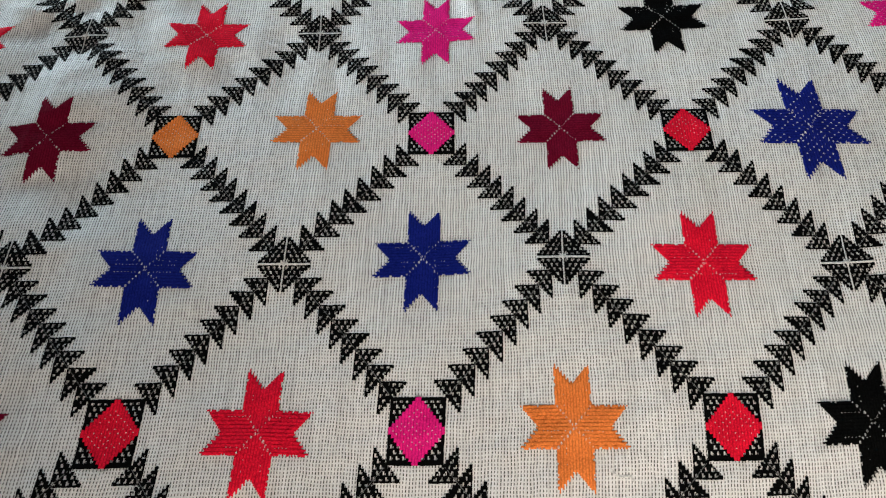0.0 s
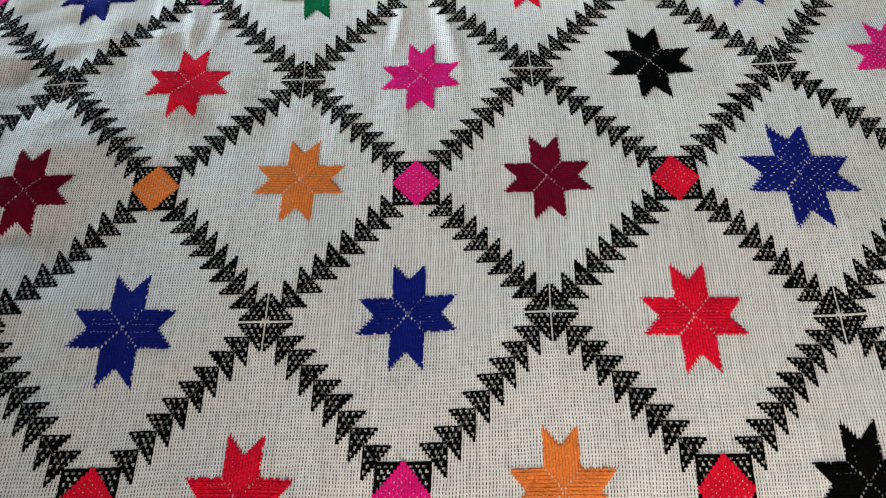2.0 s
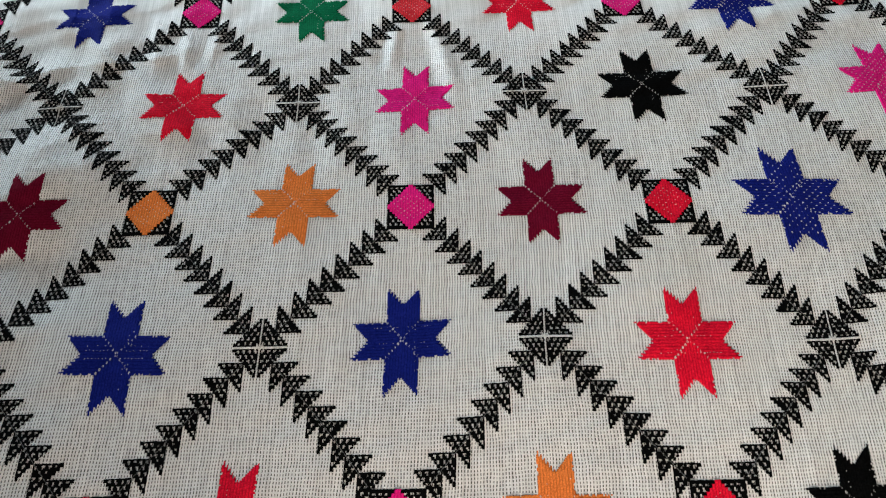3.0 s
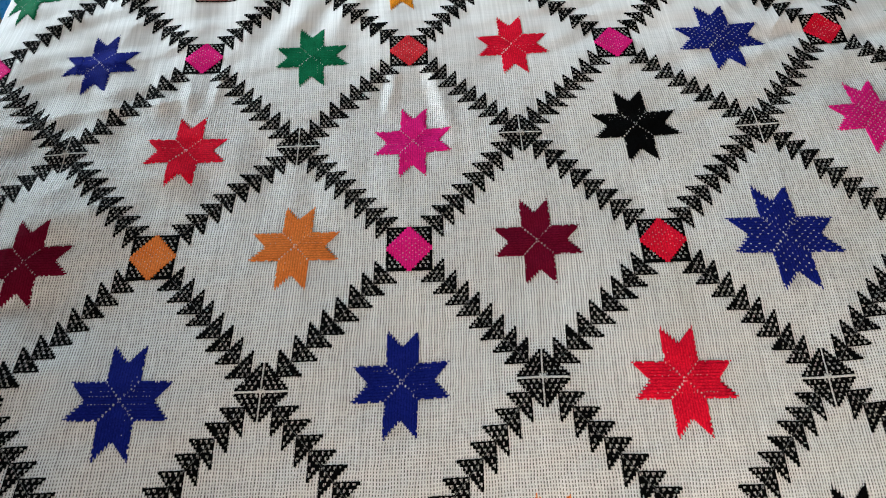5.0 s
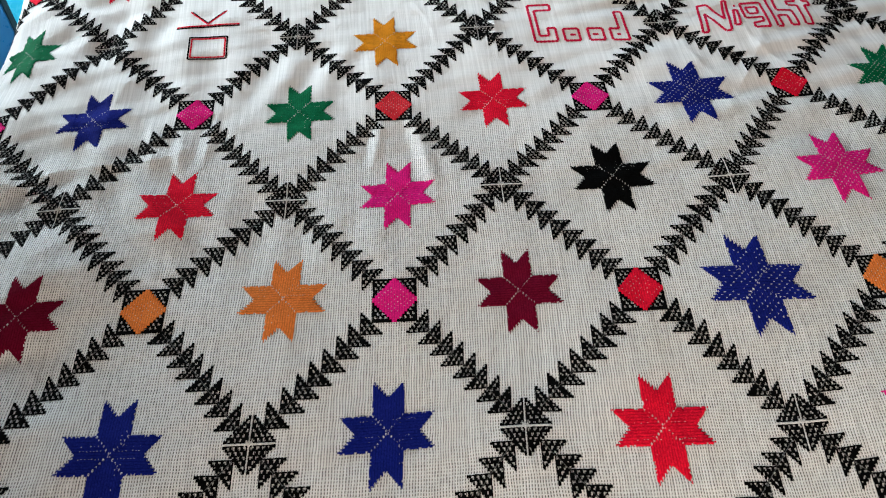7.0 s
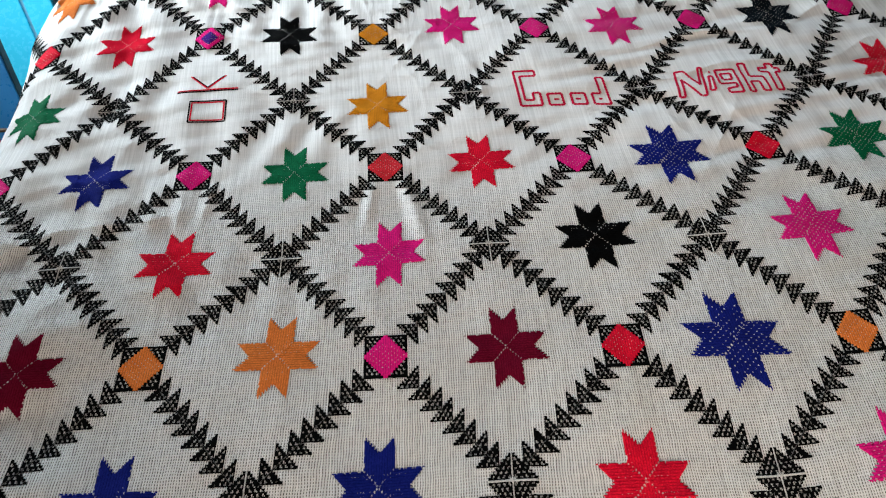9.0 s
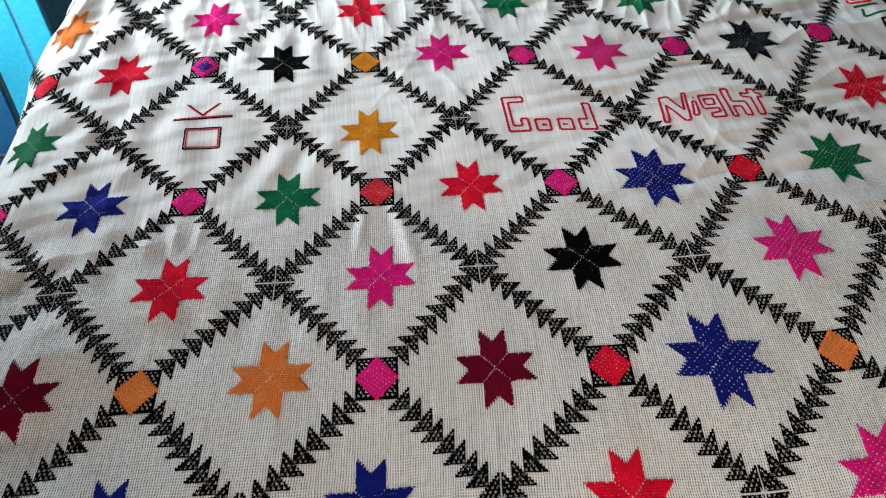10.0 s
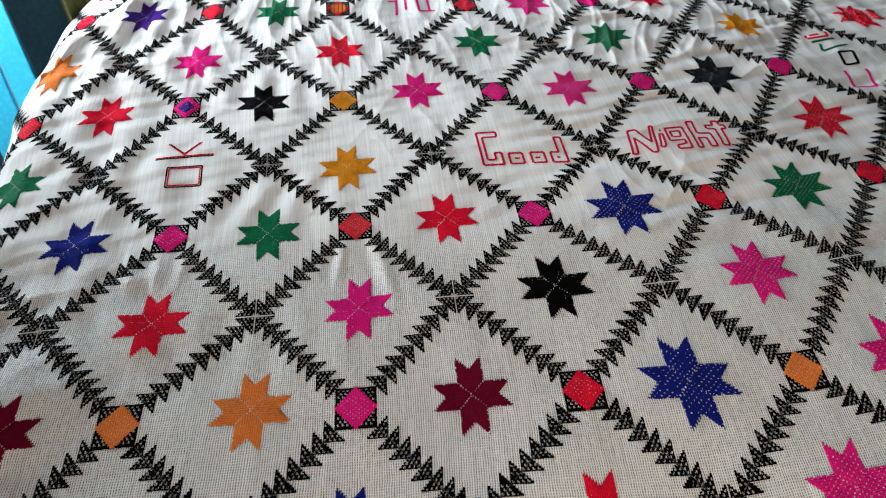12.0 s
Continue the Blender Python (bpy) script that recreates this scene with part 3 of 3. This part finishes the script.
# stars counted larger than the rest
LARGE = {(3, 0): 1.19, (4, 1): 1.05, (3, 2): 1.14, (5, 2): 1.08, (5, 4): 1.08, (6, 3): 1.06, (2, -1): 1.01, (2, 1): 1.03, (4, -1): 1.08,
         (5, 0): 1.1, (-1, -2): 1.0, (1, -2): 0.97, (-2, -1): 1.03}
# stars sewn aslant
SLANT = {(3, 0): -0.09}

random.seed(7)
bedspread = tagged(empty("bedspread", 0, 0, 0), "off-white woven bedspread with colourful embroidered stars in a black diamond lattice", "bedspread")


def cloth_sheet():
    us, vs = np.arange(-9.6, 16.0, 0.1), np.arange(-11.0, 13.6, 0.1)
    fine = lambda a, lo, hi: np.unique(np.round(np.concatenate([a, np.arange(lo, hi, 0.022)]), 3))
    us, vs = fine(us, -5.5, 7.6), fine(vs, -3.2, 8)
    gi, gj = np.meshgrid(us, vs)
    nu, nv = len(us), len(vs)
    r, c = np.meshgrid(np.arange(nv - 1), np.arange(nu - 1), indexing="ij")
    k = (r * nu + c).ravel()
    faces = np.stack([k, k + 1, k + nu + 1, k + nu], 1)
    me = bpy.data.meshes.new("cloth")
    me.from_pydata(lie(gi, gj).reshape(-1, 3).tolist(), [], faces.tolist())
    threads = np.stack([gi.ravel(), gj.ravel()], 1) * THREADS + 0.25
    me.uv_layers.new(name="threads").data.foreach_set("uv", threads[faces.ravel()].ravel().astype(np.float32))
    me.shade_smooth()
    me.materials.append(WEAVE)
    ob = new("cloth", me)
    ob.parent = bedspread


cloth_sheet()
for j, row in STARS.items():
    for i, colour in row.items():
        dx, dy = ASIDE.get((i, j), (0, 0))
        star(i + dx / THREADS, j + dy / THREADS, colour, bedspread, LARGE.get((i, j), 0.985), SLANT.get((i, j), 0.0))
for j, row in DIAMONDS.items():
    for i, colour in row.items():
        corner_square(i, j, colour, bedspread)
for j in range(-3, 8, 2):
    for i in range(-5, 9, 2):
        cross_knot(i, j, bedspread)
        for sx in (-1, 1):
            for sy in (-1, 1):
                if -3 <= j + sy <= 7:
                    chevron_strip(i, j, sx, sy, bedspread)

GOOD = [[(-20, 14), (-8, 14), (-8, 10), (-17, 10), (-17, -8), (-12, -8), (-12, -3), (-8, -3), (-8, -12), (-20, -12), (-20, 14)],
        [(-4, -4), (4, -4), (4, -12), (-4, -12), (-4, -4)], [(-1, -8), (2, -8)], [(9, -4), (17, -4), (17, -12), (9, -12), (9, -4)], [(11, -8), (14, -8)],
        [(26, 8), (30, 8), (30, -12), (21, -12), (21, -4), (26, -4), (26, 8)], [(24, -8), (26, -8)]]
NIGHT = [[(-27, 8), (-22, 8), (-16, -4), (-13, 9), (-11, 9), (-15, -12), (-18, -12), (-25, 2), (-27, -11), (-30, -11), (-27, 8)],
         [(-9, 2), (-7, 2), (-9, -9), (-12, -9), (-9, 2)], [(-8, 5), (-7, 5)],
         [(-4, 6), (7, 6), (6, -12), (-2, -12), (-2, -9), (4, -8), (4, -5), (-5, -5), (-4, 6)], [(-2, 3), (4, 3), (3, -2), (-2, -2), (-2, 3)],
         [(11, 10), (15, 10), (14, 0), (22, 0), (22, -11), (18, -11), (18, -4), (13, -4), (13, -12), (10, -12), (11, 10)],
         [(27, 10), (31, 10), (31, 7), (34, 7), (34, 4), (31, 4), (30, -10), (26, -10), (27, 4), (22, 4), (22, 7), (27, 7), (27, 10)]]
lettering("word_good", 2, 3, [("crimson", p) for p in GOOD], bedspread, "word Good outlined in red yarn")
lettering("word_night", 4, 3, [("crimson", p) for p in NIGHT], bedspread, "word Night outlined in red yarn")
lettering("word_ok", -2, 3, [("black", [(-7, 2), (13, 2), (13, -13), (-7, -13), (-7, 2)]), ("red", [(-5.8, 0.9), (11.9, 0.9), (11.9, -11.8), (-5.8, -11.8), (-5.8, 0.9)]),
          ("black", [(-15, 8.6), (19, 9.6)]), ("red", [(-15, 9.6), (19, 10.6)]), ("red", [(-8, 20), (2, 11), (12, 20)]), ("black", [(-7, 19.8), (2, 11.9), (11, 19.8)])],
          bedspread, "word OK in red and black yarn", 0.8)
lettering("word_love", 7, 4, [("pink", [(-6, -12), (-10, -29), (5, -31), (10, -14)]), ("black", [(3, 6), (14, 6), (10, -7), (-1, -7), (3, 6)]),
          ("green", [(-7, 22), (12, 22)]), ("green", [(-2, 19), (-6, 11), (16, 14)]), ("red", [(-7, 30), (-8, 26), (9, 25), (11, 31)]), ("red", [(-4, 29), (4, 29)])],
          bedspread, "word LOVE in pink, black, green and red yarn", 1.9)
lettering("stitched_bars", 1, 6, [("pink", p) for p in ([(-10, 8), (-3, 8)], [(-3, 15), (-5, -11)], [(4, 14), (3, -4)], [(13, 14), (13, -6), (25, -6)], [(21, 14), (21, -6)])],
          bedspread, "pink yarn bars", 1.8)

ribbon("loose_thread", 1, -2, [(10.5, -10.6), (12.2, -12.4), (14.5, -13.0), (16.8, -12.6), (17.8, -14.0)], 0.6, YARN["white"], bedspread, "loose white thread end", 0.0003)

# ---- bed ----
mattress = tagged(block("mattress", (EDGE_W - 0.03, EDGE_S - 0.03, -0.22), (EDGE_E + 0.03, EDGE_N + 0.03, -0.05), MATTRESS, bevel=0.04),
                  "thick mattress under the bedspread", "mattress")
bed = tagged(empty("bed_frame", 0.3, 0.1, FLOOR), "low brown wooden bed frame under the mattress", "bed frame")
bed_parts = [block("platform", (EDGE_W - 0.01, EDGE_S - 0.01, -0.30), (EDGE_E + 0.01, EDGE_N + 0.01, -0.221), WOOD, None, 0.01)]
for x in (EDGE_W + 0.03, EDGE_E - 0.11):
    for y in (EDGE_S + 0.03, EDGE_N - 0.11):
        bed_parts.append(block("leg", (x, y, FLOOR), (x + 0.08, y + 0.08, -0.30), WOOD, None, 0.006))
for ob in bed_parts:
    ob.parent, ob.matrix_parent_inverse = bed, bed.matrix_world.inverted()


# ---- beside the bed ----
def leaning_boards():
    """Painted planks that lie slanting, side by side, on a crate beside the bed."""
    place = Matrix.Translation((-0.66, 0.87, -0.2)) @ pose(0, 0, 0, -45) @ pose(0, 0, 0, 0, -19)
    for name, x0, x1, paint, label in (("red_plank", -0.34, -0.131, RED_PAINT, "red painted plank slanting beside the bed"),
                                       ("blue_plank", -0.129, -0.068, BLUE_PAINT, "narrow blue painted plank slanting beside the bed"),
                                       ("sky_blue_plank", -0.056, 0.002, CYAN_PAINT, "sky blue painted plank slanting beside the bed"),
                                       ("sky_blue_plank", 0.008, 0.055, CYAN_PAINT, "sky blue painted plank slanting beside the bed")):
        ob = block(name, (x0, 0, -0.30), (x1, 0.02, 0.55), paint, None, 0.002)
        ob.matrix_world = place
        tagged(ob, label, "plank", group="planks beside the bed")
    # the dark one is no batten: a gap's shade put into a strip's colour
    for name, x0, x1, paint, label in (("dark_gap_strip", -0.068, -0.056, TEAL_CLOTH, "dark narrow batten between two painted planks"),
                                       ("pale_batten", 0.002, 0.008, PALE_PAINT, "pale blue narrow batten between two sky blue planks")):
        ob = block(name, (x0, 0.004, -0.295), (x1, 0.018, 0.545), paint, None, 0.001)
        ob.matrix_world = place
        tagged(ob, label, "batten", group="battens beside the bed")
    tagged(block("crate", (-1.05, 0.72, FLOOR), (-0.64, 1.25, -0.345), WOOD, None, 0.004), "brown wooden crate under the painted planks", "crate")


def folded_cloth(name, x0, x1, y, z0, z1, folds, depth, material, label):
    """A hanging cloth with upright folds and a real thickness."""
    bm = bmesh.new()
    nx, nz = folds * 8, 16
    vs = []
    for side in (0, 1):
        for r in range(nz + 1):
            for c in range(nx + 1):
                f, g = c / nx, r / nz
                wave = math.sin(2 * math.pi * folds * f + 0.8 * math.sin(3 * g)) * depth * (0.6 + 0.4 * g)
                vs.append(bm.verts.new((x0 + (x1 - x0) * f, y + wave + side * 0.003, z1 + (z0 - z1) * g)))
    n = (nz + 1) * (nx + 1)
    for r in range(nz):
        for c in range(nx):
            k = r * (nx + 1) + c
            bm.faces.new((vs[k], vs[k + nx + 1], vs[k + nx + 2], vs[k + 1]))
            bm.faces.new((vs[n + k], vs[n + k + 1], vs[n + k + nx + 2], vs[n + k + nx + 1]))
    ob = part(name, bm, material)
    ob.data.shade_smooth()
    return tagged(ob, label, "cloth")


leaning_boards()
chest = tagged(empty("chest", -0.55, 0.98, FLOOR), "dark teal painted chest at the corner of the bed", "chest")
for ob in (block("body", (-0.603, 0.875, FLOOR), (-0.460, 1.10, 0.09), TEAL_CLOTH, None, 0.006),
           block("lid", (-0.608, 0.868, 0.09), (-0.455, 1.105, 0.112), TEAL_CLOTH, None, 0.006)):
    ob.parent, ob.matrix_parent_inverse = chest, chest.matrix_world.inverted()
# screen added to keep light off the bed's far corner
folded_cloth("corner_shade_screen", -0.475, -0.365, 0.835, 0.035, 1.6, 4, 0.007, OLIVE_SHADE, "olive yellow curtain hanging in narrow folds above the bed")
# the bedspread's shaded corner, its shade carried by olive folds
folded_cloth("shaded_spread_fold", -0.497, -0.447, 0.856, -0.25, 0.085, 3, 0.006, OLIVE_SHADE, "olive yellow cloth hanging in narrow folds down the chest")
